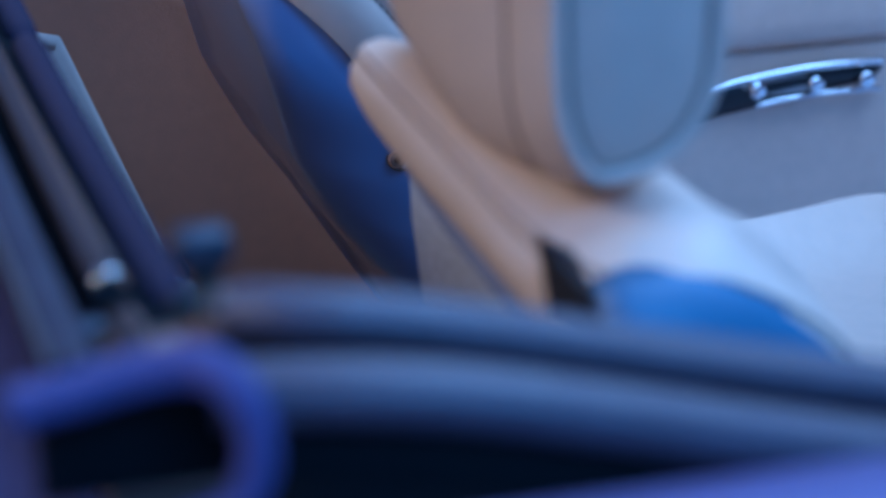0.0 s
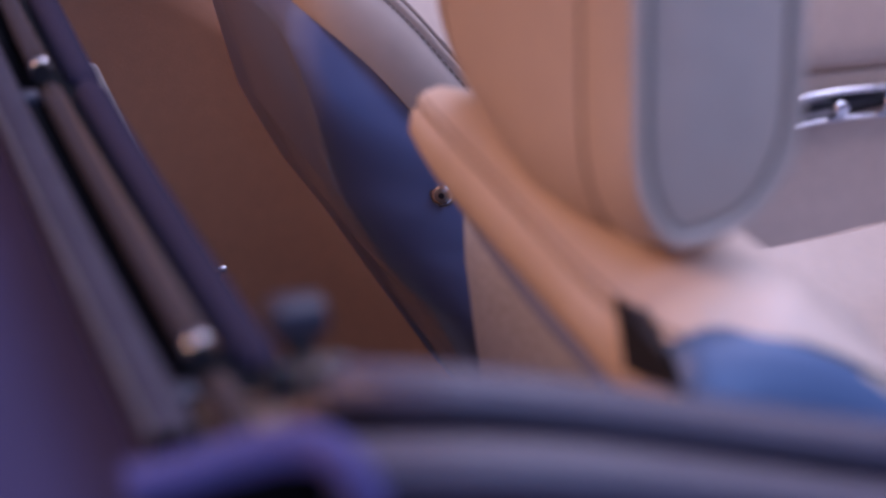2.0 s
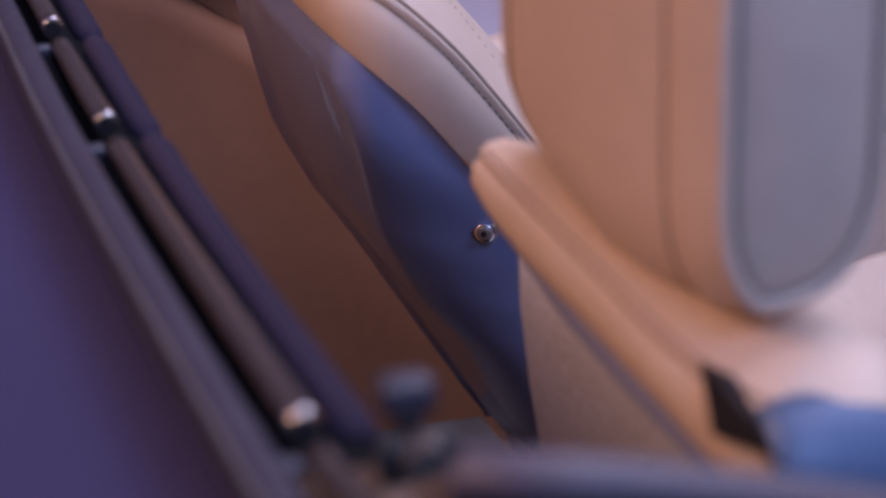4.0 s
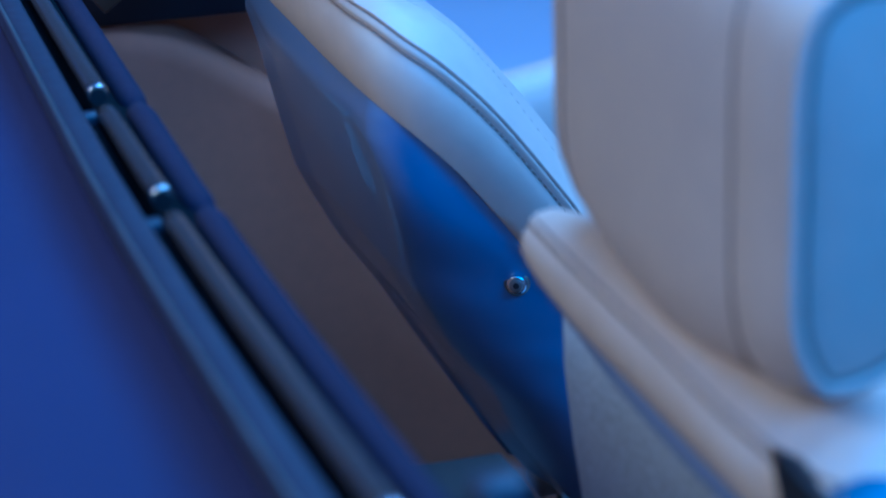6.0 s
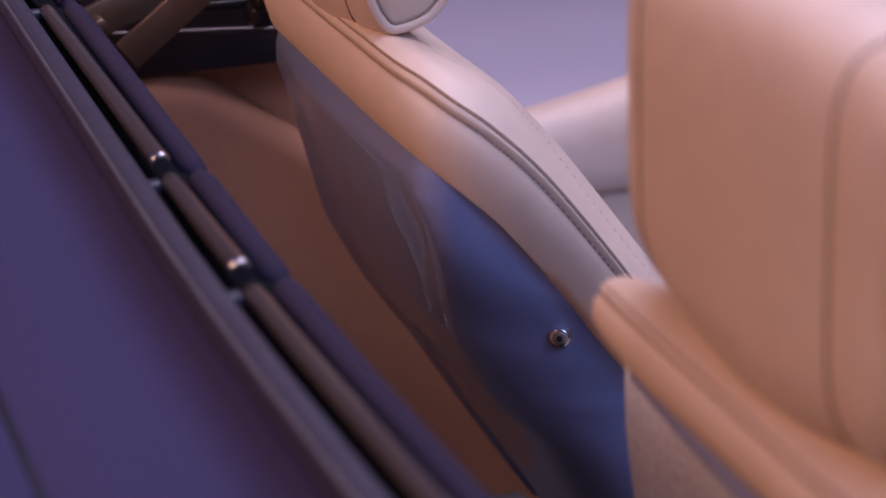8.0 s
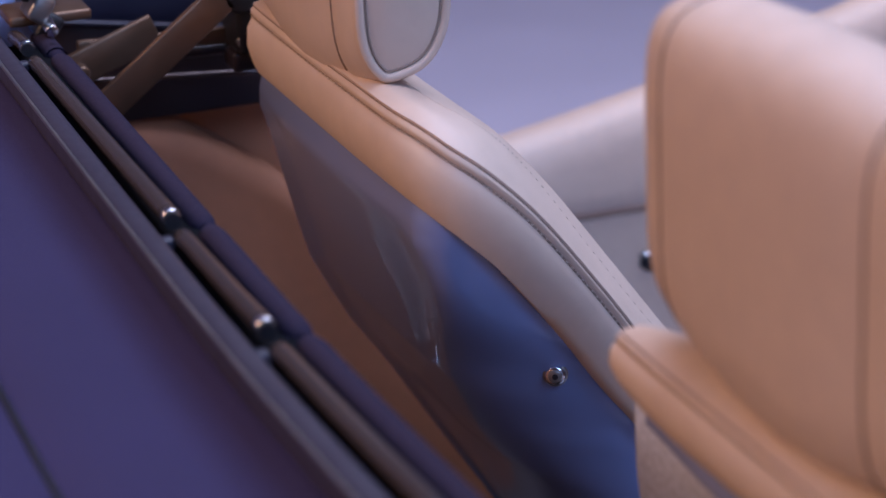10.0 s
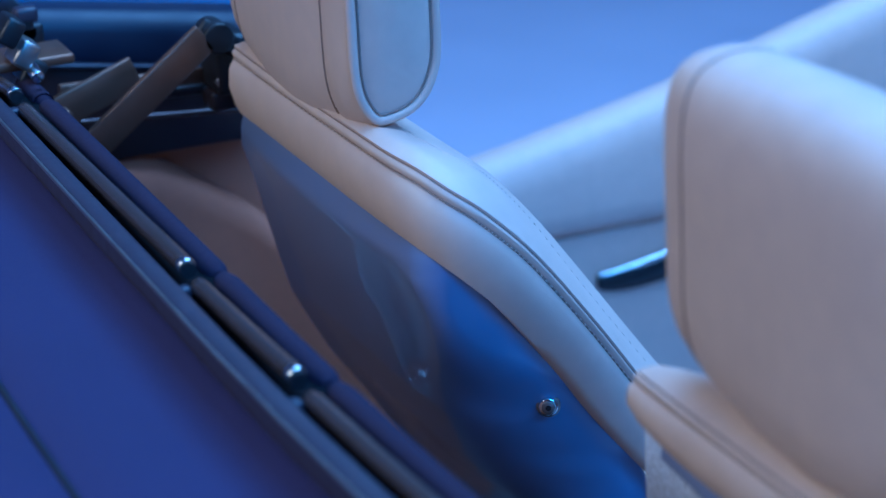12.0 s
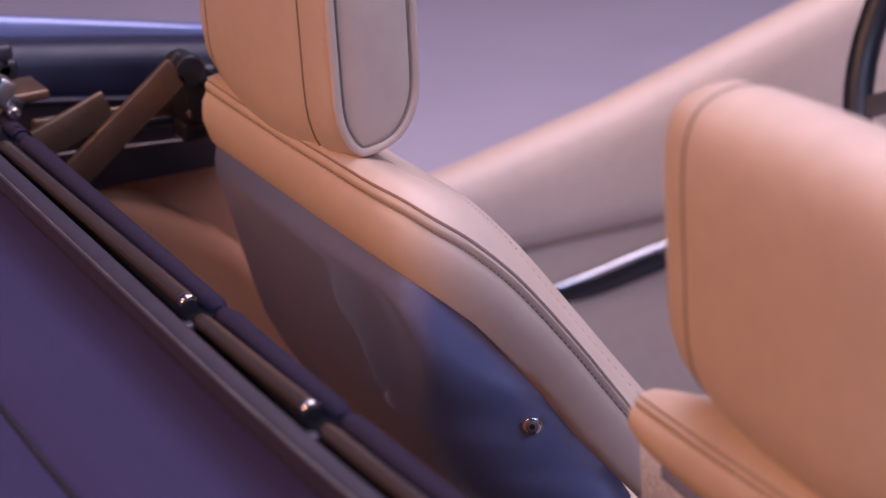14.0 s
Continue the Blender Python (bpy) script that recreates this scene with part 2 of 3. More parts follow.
FRONT_N = [(0.335, 0.125, 0.42), (0.27, 0.128, 0.505), (0.211, 0.130, 0.582), (0.163, 0.132, 0.648), (0.122, 0.134, 0.70), (0.095, 0.132, 0.735),
           (0.084, 0.124, 0.755), (0.078, 0.11, 0.765), (0.075, 0.09, 0.77), (0.075, 0.05, 0.77)]


def both_sides(half_line, n, near=None):
    near = near or half_line[:-1]
    pts = half_line + [(x, -y, z) for x, y, z in near[::-1]]
    return spline(pts, n)


def rear_x(z):
    zs = [0.30, 0.357, 0.431, 0.50, 0.545, 0.606, 0.68, 0.71, 0.735, 0.75, 0.765, 0.78]
    xs = [0.235, 0.196, 0.149, 0.107, 0.076, 0.043, 0.016, 0.006, -0.003, -0.003, 0.001, 0.008]
    return float(np.interp(z, zs, xs))


def make_headrest(seat):
    # side view: a slab with a tight rear foot, an underside that climbs to the front, and a soft head
    keys = [(0.0566, 0.940), (0.0566, 0.900), (0.0562, 0.872), (0.0535, 0.856), (0.046, 0.8405), (0.0345, 0.8302), (0.0175, 0.8250), (0.0055, 0.8262), (-0.0045, 0.8405),
            (-0.0090, 0.860), (-0.0097, 0.900), (-0.0098, 0.945), (-0.0062, 0.968), (0.004, 0.981), (0.0235, 0.986), (0.043, 0.981), (0.0535, 0.966)]
    loop = [Vector((x, z, 0)) for x, z in keys]
    ring = []
    for k in range(len(loop)):
        a, b, c, d = (loop[(k + q) % len(loop)] for q in (-1, 0, 1, 2))
        ring += [0.5 * (2 * b + (c - a) * u + (2 * a - 5 * b + 4 * c - d) * u * u + (3 * b - a - 3 * c + d) * u ** 3) for u in (0, 0.2, 0.4, 0.6, 0.8)]

    def outline(grow, n=56):
        path = []
        for k, p in enumerate(ring):
            d = (ring[(k + 2) % len(ring)] - ring[k - 2]).normalized()
            path.append(p + Vector((-d.y, d.x, 0)) * grow)
        path.append(path[0])
        lengths = np.concatenate([[0], np.cumsum([(q - p).length for p, q in zip(path[:-1], path[1:])])])
        at = np.linspace(0, lengths[-1], n, endpoint=False)
        xs = np.interp(at, lengths, [p.x for p in path])
        zs = np.interp(at, lengths, [p.y for p in path])
        return [(float(x), float(z)) for x, z in zip(xs, zs)]
    off = 0.020
    stations = [(-0.130, -0.008), (-0.128, -0.004), (-0.122, -0.0005), (-0.108, 0.0012), (-0.096, 0.0020), (-0.086, 0.0012), (-0.080, 0.0002), (-0.074, 0.0014), (-0.04, 0.004),
                (0, 0.005), (0.05, 0.004), (0.096, 0.0022), (0.104, 0.0016), (0.108, 0.0006), (0.112, 0.0010), (0.124, -0.0005), (0.134, -0.004), (0.141, -0.009), (0.145, -0.016)]

    def sag(x, y, z):
        """The stuffed underside hangs a little lower midway, most of all at the rear."""
        deep = 0.009 + 0.011 * max(0.0, min(1.0, (0.018 - x) / 0.022))
        return z - deep * max(0.0, 1 - (y / 0.135) ** 2) * max(0.0, min(1.0, (0.88 - z) / 0.05))

    bm, vs = grid([[(x, y + off, sag(x, y, z)) for x, z in outline(g)] for y, g in stations], close_v=True)
    head = part("headrest", bm, LEATHER, seat)
    for s, shrink, seam_at, seam_grow in ((-1, 0.0, 0.080, 0.0006), (1, 0.0120, 0.108, 0.0008)):
        rows, end = [], 0.129 if s < 0 else 0.144
        for f, push in ((1.0, 0.0), (0.93, 0.0015), (0.8, 0.003), (0.5, 0.005), (0.02, 0.006)):
            rows.append([(0.0235 + (x - 0.0235) * f, off + s * (end + 0.0002 + push), 0.905 + (z - 0.905) * f) for x, z in outline(-0.0065 - shrink)])
        bm, vs = grid(rows, close_v=True)
        bm.faces.new(vs[-1])
        part("side_panel", bm, LEATHER, head)
        part("piping", tube([(x, off + s * (end - 0.0005), z) for x, z in outline(-0.003 - shrink, 96)], 0.0036, 10, closed=True), LEATHER, head)
        part("piping_shadow_seam", tube([(x, off + s * (end + 0.001), z) for x, z in outline(-0.0074 - shrink, 96)], 0.0009, 5, closed=True), SEAM, head)
        part("seam", tube([(x, off + s * seam_at, sag(x, seam_at, z)) for x, z in outline(seam_grow, 96)], 0.0009, 5, closed=True), SEAM, head)
    for s in (-1, 1):
        part("headrest_post", tube([(0.03, 0.02 + s * 0.05, 0.76), (0.03, 0.02 + s * 0.05, 0.86)], 0.006), CHROME, seat)
    return head


def make_seat(name, label, lift=0.0, shell_foot=0.33, broad=True):
    seat = thing(name, label, "car seat", "seats in the car")
    n = 97
    low = [(x, y, z + lift + (0.011 if lift and 4 <= i <= 7 else 0.005 if lift and i == 8 else 0)) for i, (x, y, z) in enumerate(LOW)]
    near = (STITCH_N, LOW_N, CREST_N, FRONT_N) if broad else (STITCH_P, LOW_P, CREST_P, FRONT_P)
    crest = CREST if broad else CREST[:8] + [(0.038, 0.105, 0.820), (0.040, 0.06, 0.828), (0.041, 0.0, 0.832)]
    front = FRONT if broad else FRONT[:8] + [(0.076, 0.08, 0.775), (0.077, 0.05, 0.785), (0.078, 0.0, 0.79)]
    s_line, l_line, c_line, f_line = (both_sides(q, n, m) for q, m in zip((STITCH, low, crest, front), near))
    rows, outs = [], []
    for i, (s, l, c, f) in enumerate(zip(s_line, l_line, c_line, f_line)):
        d = s_line[min(i + 4, n - 1)] - s_line[max(i - 4, 0)]
        out = Vector((d.y, -d.x, 0)).normalized()
        if out.dot(Vector((s.x - 0.12, s.y, 0))) < 0:
            out = -out
        dent = 0.0016 * noise.noise(Vector((s.x * 14, s.y * 14, s.z * 14)))
        up = Vector((0, 0, 1))
        row = [l - out * 0.012, l + out * 0.001, s.lerp(l, 0.88) + out * 0.0045, s.lerp(l, 0.62) + out * (0.0085 + dent), s.lerp(l, 0.36) + out * (0.0082 + dent),
               s.lerp(l, 0.25) + out * 0.0062, s.lerp(l, 0.20) + out * 0.0042, s.lerp(l, 0.155) + out * 0.0060, s.lerp(l, 0.10) + out * 0.0060,
               s.lerp(l, 0.06) + out * 0.0034, s.lerp(l, 0.02) + out * 0.0042, s.lerp(c, 0.10) + up * 0.0035, s.lerp(c, 0.3) + up * 0.0045,
               s.lerp(c, 0.65) + up * 0.0035, c, c.lerp(f, 0.4) + Vector((0.008, 0, 0.006)), f]
        rows.append(row)
        outs.append(out)
    bm, _ = grid(rows)
    band = part("bolster_band", bm, LEATHER, seat)
    # the double seam and its stitches
    for q, push, thick in ((0.20, 0.0044, 0.0010), (0.06, 0.0036, 0.0007)):
        part("seam", tube([s.lerp(l, q) + o * push for s, l, o in zip(s_line, l_line, outs)], thick, 5), SEAM, band)
    fine_s, fine_l = spline(s_line, 481), spline(l_line, 481)
    fine_o = spline(outs, 481)
    bm = bmesh.new()
    for i in range(0, 479, 2):
        p = [a.lerp(b, 0.205) + o * 0.0052 for a, b, o in ((fine_s[j], fine_l[j], fine_o[j]) for j in (i, i + 1))]
        tube([p[0], p[0].lerp(p[1], 0.62)], 0.0007, 5, bm)
    tagged(part("stitching", bm, THREAD, band), kind="stuff")
    line = [c.lerp(s, 0.1) + Vector((0, 0, 0.0012)) for c, s in zip(spline(c_line, 361), spline(s_line, 361))]
    bm = bmesh.new()
    for i in range(0, 359, 2):
        tube([line[i], line[i].lerp(line[i + 1], 0.7)], 0.00035, 4, bm)
    tagged(part("crest_stitching", bm, THREAD, band), kind="stuff")
    # front cushion of the back
    m = n // 2
    rows = []
    for i in range(m + 1):
        a, b = f_line[i], f_line[n - 1 - i]
        rows.append([a.lerp(b, k / 8) + Vector((0.012 * math.sin(math.pi * k / 8), 0, 0)) for k in range(9)])
    bm, _ = grid(rows)
    part("back_cushion", bm, LEATHER, seat)
    # painted shell on the back
    rows = []
    tall, count = 0.772 + lift * 0.5 - shell_foot, 96 if broad else 12
    for i in range(count + 1):
        z = 0.772 + lift * 0.5 - i * tall / count
        xr = rear_x(z) + (0.003 if broad else 0.015)
        edge = max(min(0.02 + max(0, 0.752 - z) * 0.87, 0.20), xr + 0.008)
        w = HALF + 0.001 + 0.003 * math.sin(math.pi * i / count)
        r = min(0.006, (edge - xr) * 0.5)
        side = [(edge + (xr + r - edge) * k / 4, w + 0.002 * math.sin(math.pi * k / 4), z) for k in range(5)]
        turn = [radians(q) for q in (22, 45, 68, 90)]
        corner = [(xr + r - r * math.sin(a), w - r + r * math.cos(a), z) for a in turn]
        wn = float(np.interp(z, [0.33, 0.50, 0.62, 0.70, 0.76], [0.165, 0.170, 0.178, 0.193, 0.196])) if broad else w
        big = 0.016 + 0.014 * max(0, min(1, (z - 0.72) / 0.05))
        deep = min(big, max(0.006, edge + 0.008 - xr))
        reach = float(np.interp(z, [0.568, 0.608, 0.656, 0.714, 0.742, 0.762], [0.168, 0.132, 0.098, 0.052, 0.026, 0.004])) + 0.010
        near_edge = max(min(reach, 0.17 + 0.6 * max(0, 0.56 - z)) if broad else edge, xr + deep + 0.003)
        # on the tunnel side a facet grows out of the corner and crosses the back as it goes down
        fold = -(wn - big)
        end = xr + deep
        if broad:
            grow = max(0.0, min(1.0, (0.715 - z) / 0.09))
            grow = grow * grow * (3 - 2 * grow)
            fold += grow * (float(np.interp(z, [0.36, 0.42, 0.47, 0.52, 0.58, 0.62, 0.70], [0.14, 0.09, 0.03, -0.05, -0.095, -0.118, -0.165])) - fold)
            end += grow * (near_edge - 0.004 - end)
        facet = []
        for k in range(1, 13):
            a = radians(90 * k / 12)
            fx, fy = 1 - math.cos(a), math.sin(a)
            u = k / 12
            fx, fy = 0.78 * fx + 0.22 * u, 0.78 * fy + 0.22 * u
            facet.append((xr + (end - xr) * fx, fold + (-wn - fold) * fy, z))
        near_side = [(end + (near_edge - end) * k / 3, -(wn + 0.0015 * math.sin(math.pi * k / 3)), z) for k in range(1, 4)]
        # the back panel lies a little below the rim round it
        sunk = 0.0035 * max(0.0, min(1.0, (0.744 - z) / 0.010)) if broad else 0.0
        rear = []
        for k in range(1, 14):
            u = k / 13
            y = (w - r) * (1 - u) + fold * u
            rim = max(0.0, min(1.0, (1 - abs(2 * u - 1)) / 0.10))
            bulge = 0.008 * (1 - min(1.0, abs(y) / w) ** 2) * (1 - abs(2 * u - 1) ** 6)
            rear.append((xr - bulge + sunk * rim, y, z))
        # the outer wing of the back stands further out below
        wing = max(0.0, min(1.0, (0.75 - z) / 0.18)) if broad else 0.0
        wing = 0.015 * wing * wing * (3 - 2 * wing)
        far = [(x - wing * max(0.0, y / w) ** 2, y, q) for x, y, q in corner + rear]
        rows.append(side[:4] + [(side[4][0] - wing, side[4][1], z)] + far + facet + near_side)
    bm, _ = grid(rows)
    shell = solid(part("back_shell", bm, PAINT, seat, "glossy blue painted shell"), 0.006, -1)
    # snap button on the tunnel side of the shell
    if broad:
        out = Vector((-0.42, -0.90, 0.12)).normalized()
        at = Vector((0.0985, -0.1735, 0.6245))
        part("snap_button", disc(0.0086, 0.004, at, out, 28, bevel=0.0012), METAL, shell, "round steel snap button")
        part("button_collar", disc(0.0068, 0.006, at + out * 0.003, out, 28, bevel=0.0014), CHROME, shell)
        part("button_cap", disc(0.0048, 0.004, at + out * 0.0052, out, 24, bevel=0.001), METAL, shell)
        part("button_hole", disc(0.0020, 0.002, at + out * 0.0068, out, 14), DARK, shell)
    make_headrest(seat)
    # seat cushion
    rows = []
    for i in range(17):
        x = 0.24 + 0.50 * i / 16
        nose = max(0, (x - 0.62) / 0.12) ** 2 * 0.05
        half = float(np.interp(x, [0.24, 0.40, 0.57, 0.70], [0.235, 0.25, 0.29, 0.335])) if broad else 0.235
        row = []
        for k in range(21):
            u = -1 + k / 10
            bol = 0.035 * math.exp(-((abs(u) - 0.82) / 0.14) ** 2)
            drop = 0.10 * max(0, (abs(u) - 0.88) / 0.12) ** 2
            row.append((x, half * u, 0.365 + bol - drop - nose))
        rows.append(row)
    bm, _ = grid(rows)
    solid(part("seat_cushion", bm, LEATHER, seat), 0.03)
    part("seat_base", block((0.46, 0.40, 0.12), (0.48, 0, 0.25), 0.02), DARK, seat)
    for s in (-1, 1):
        part("seat_rail", block((0.50, 0.03, 0.03), (0.48, s * 0.16, 0.175), 0.004), METAL, seat)
    return seat


driver = make_seat("bucket_seat", "cream leather bucket seat with blue painted back shell")
driver.location = (0, 0.39, 0)
passenger = make_seat("bucket_seat", "cream leather bucket seat with narrow blue shell before a carpeted panel", 0.018, 0.760, False)
passenger.location = (0, -0.274, -0.023)
for ob in passenger.children:
    if ob.name.startswith("headrest") and "post" not in ob.name:
        ob.location = (0.002, -0.026, 0.019)
# painted shield on the outer side of the passenger seat, with a dark wedge behind it
rows = []
for i in range(17):
    x = -0.002 + 0.190 * i / 16
    zt = 0.821 - 9 * max(0, x - 0.030) ** 2 - 9 * max(0, 0.020 - x) ** 2
    rows.append([(x, -0.174 - d, zt - h) for d, h in ((-0.012, -0.003), (-0.002, 0.001), (0.006, 0.008), (0.012, 0.022), (0.016, 0.05), (0.016, 0.09), (0.010, 0.14))])
bm, _ = grid(rows)
shield = solid(part("side_shield", bm, SHIELD, passenger, "blue plastic side shield"), 0.004)
bm = bmesh.new()
wedge = [(-0.012, -0.134, 0.828), (-0.012, -0.147, 0.804), (0.000, -0.183, 0.808), (-0.006, -0.162, 0.818), (0.012, -0.150, 0.798), (0.008, -0.140, 0.818)]
vs = [bm.verts.new(p) for p in wedge]
bmesh.ops.convex_hull(bm, input=vs)
part("release_lever", bm, DARK, passenger, "dark pointed release lever")

# ---- folded roof rail behind the seats ----
rail = thing("roof_rail", "blue grey folded roof rail with chrome capped tubes", "roof rail")
Y_NEAR, Y_FAR = -0.52, 0.60


def drift(y):
    """How far the rail has swung forward towards its near end."""
    return 0.015 * max(0.0, -y)


def lift(y):
    """How far it has risen there."""
    return 0.013 * max(0.0, min(1.2, (-0.10 - y) / 0.36)) ** 1.4


ALONG = [Y_NEAR + (Y_FAR - Y_NEAR) * k / 24 for k in range(25)]


def strip(x0, z0, half_x, half_z):
    bm, _ = grid([[(x0 + drift(y) + half_x * u, y, z0 + lift(y) + half_z * v)
                   for u, v in ((-1, -1), (-1, 0.55), (-0.9, 0.85), (-0.65, 1), (0.65, 1), (0.9, 0.85), (1, 0.55), (1, -1))] for y in ALONG], close_v=True)
    return bm


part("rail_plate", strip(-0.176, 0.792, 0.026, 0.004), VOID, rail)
part("edge_bar", strip(-0.1970, 0.8015, 0.0075, 0.0090), RUBBER, rail)
part("edge_strip", strip(-0.2042, 0.8095, 0.0010, 0.0011), METAL, rail, "thin bright metal edge strip")
JOINTS = [Y_NEAR - 0.03, -0.448, -0.056, 0.130, 0.545, Y_FAR + 0.02]


def on_rail(x, y, z):
    return (x + drift(y), y, z + lift(y))


for a, b in zip(JOINTS[:-1], JOINTS[1:]):
    ys = [a + 0.004, a + 0.006, a + 0.010] + [a + (b - a) * k / 8 for k in range(1, 7)] + [b - 0.026, b - 0.017, b - 0.014]
    line = [on_rail(-0.1758 - 0.003 * max(0, y) + 0.002 * (y - a) / (b - a), y, 0.8085 - 0.008 * (y - a) / (b - a)) for y in ys]
    sleeve = part("tube_sleeve", tube(line, [0.0050, 0.0055] + [0.0056] * (len(ys) - 4) + [0.0052, 0.0040], 16), TUBE, rail)
    if a < -0.46:
        continue
    x = -0.1758 - 0.003 * max(0, a)
    part("end_cap", tube([on_rail(x, a - 0.0022, 0.8080), on_rail(x, a - 0.0014, 0.8080), on_rail(x, a + 0.0014, 0.8080), on_rail(x, a + 0.0048, 0.8080)],
                         [0.0053, 0.0058, 0.0058, 0.0053], 20), CHROME, sleeve, "chrome end cap")
    part("end_hole", tube([on_rail(x - 0.0006, a - 0.0062, 0.8076), on_rail(x - 0.0003, a - 0.0012, 0.8078)], 0.0049, 16), DARK, sleeve)
    part("bracket", block((0.012, 0.010, 0.008), on_rail(-0.1855, a - 0.016, 0.7985), 0.002), RUBBER, rail)
    ys = [a + 0.006, a + 0.009, a + 0.014, a + 0.022] + [a + (b - a) * k / 8 for k in range(1, 8)] + [b - 0.016, b - 0.002]
    part("seal_roll", tube([on_rail(-0.1545, y, 0.7945) for y in ys], [0.0045, 0.0068, 0.0082] + [0.0086] * (len(ys) - 4) + [0.0070], 14), SLEEVE, rail)

# ---- folded canvas top behind the rail ----
top = thing("convertible_hood", "blue canvas convertible top folded behind the seats", "convertible top")
rows = []
prof = [(-0.206, 0.796), (-0.210, 0.786), (-0.220, 0.778), (-0.240, 0.779), (-0.27, 0.787), (-0.303, 0.789), (-0.308, 0.786), (-0.313, 0.789), (-0.35, 0.795),
        (-0.42, 0.792), (-0.52, 0.78), (-0.65, 0.755), (-0.80, 0.715), (-0.95, 0.66)]
for j in range(49):
    y = -0.72 + 1.45 * j / 48
    e = abs(y - MID) / 0.665
    rows.append([(x + drift(y) * max(0, 1 - (-0.206 - x) / 0.25), y, z + lift(y) - 0.05 * max(0, e - 0.93) ** 2 / 0.0225 * (0.2 if i < 3 else 1)
                  + 0.0022 * noise.noise(Vector((x * 9, y * 4, 0)))) for i, (x, z) in enumerate(prof)])
bm, _ = grid(rows)
solid(part("canvas_panel", bm, FABRIC, top), 0.006)
part("panel_seam", tube([(-0.308 + 0.6 * drift(y), y, 0.7865 + lift(y)) for y in [-0.52 + 0.048 * k for k in range(26)]], 0.0022, 6), DARK, top)

# ---- side seals, latches and body ----
def side_seal():
    seal = thing("side_seal", "blue grey double lipped rubber side seal", "seal")
    up = spline([(-0.150, -0.575, 0.858), (-0.135, -0.59, 0.861), (-0.10, -0.597, 0.856), (0.03, -0.603, 0.8225), (0.20, -0.61, 0.785), (0.45, -0.63, 0.74)], 40)
    lo = spline([(-0.160, -0.60, 0.846), (-0.10, -0.618, 0.844), (0.03, -0.625, 0.810), (0.20, -0.632, 0.771), (0.45, -0.65, 0.725)], 40)
    part("upper_lip", tube(up, 0.0095, 12, squash=0.8), SEAL, seal)
    part("lower_lip", tube(lo, 0.0110, 14, squash=0.85), SEAL, seal)
    # the groove is coloured black for the shade between the lips
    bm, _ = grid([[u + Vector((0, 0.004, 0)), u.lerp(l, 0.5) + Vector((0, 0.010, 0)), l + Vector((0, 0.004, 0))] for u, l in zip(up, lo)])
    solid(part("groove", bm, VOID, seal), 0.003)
    # black board added to fill the shaded gap under the seal
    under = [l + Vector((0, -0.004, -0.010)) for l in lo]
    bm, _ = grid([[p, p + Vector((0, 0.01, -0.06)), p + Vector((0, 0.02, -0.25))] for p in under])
    solid(part("shade_board", bm, VOID, seal), 0.006)
    # black tube added along that gap, standing in for its shade
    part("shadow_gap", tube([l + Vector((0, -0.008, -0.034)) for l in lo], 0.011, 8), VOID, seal)


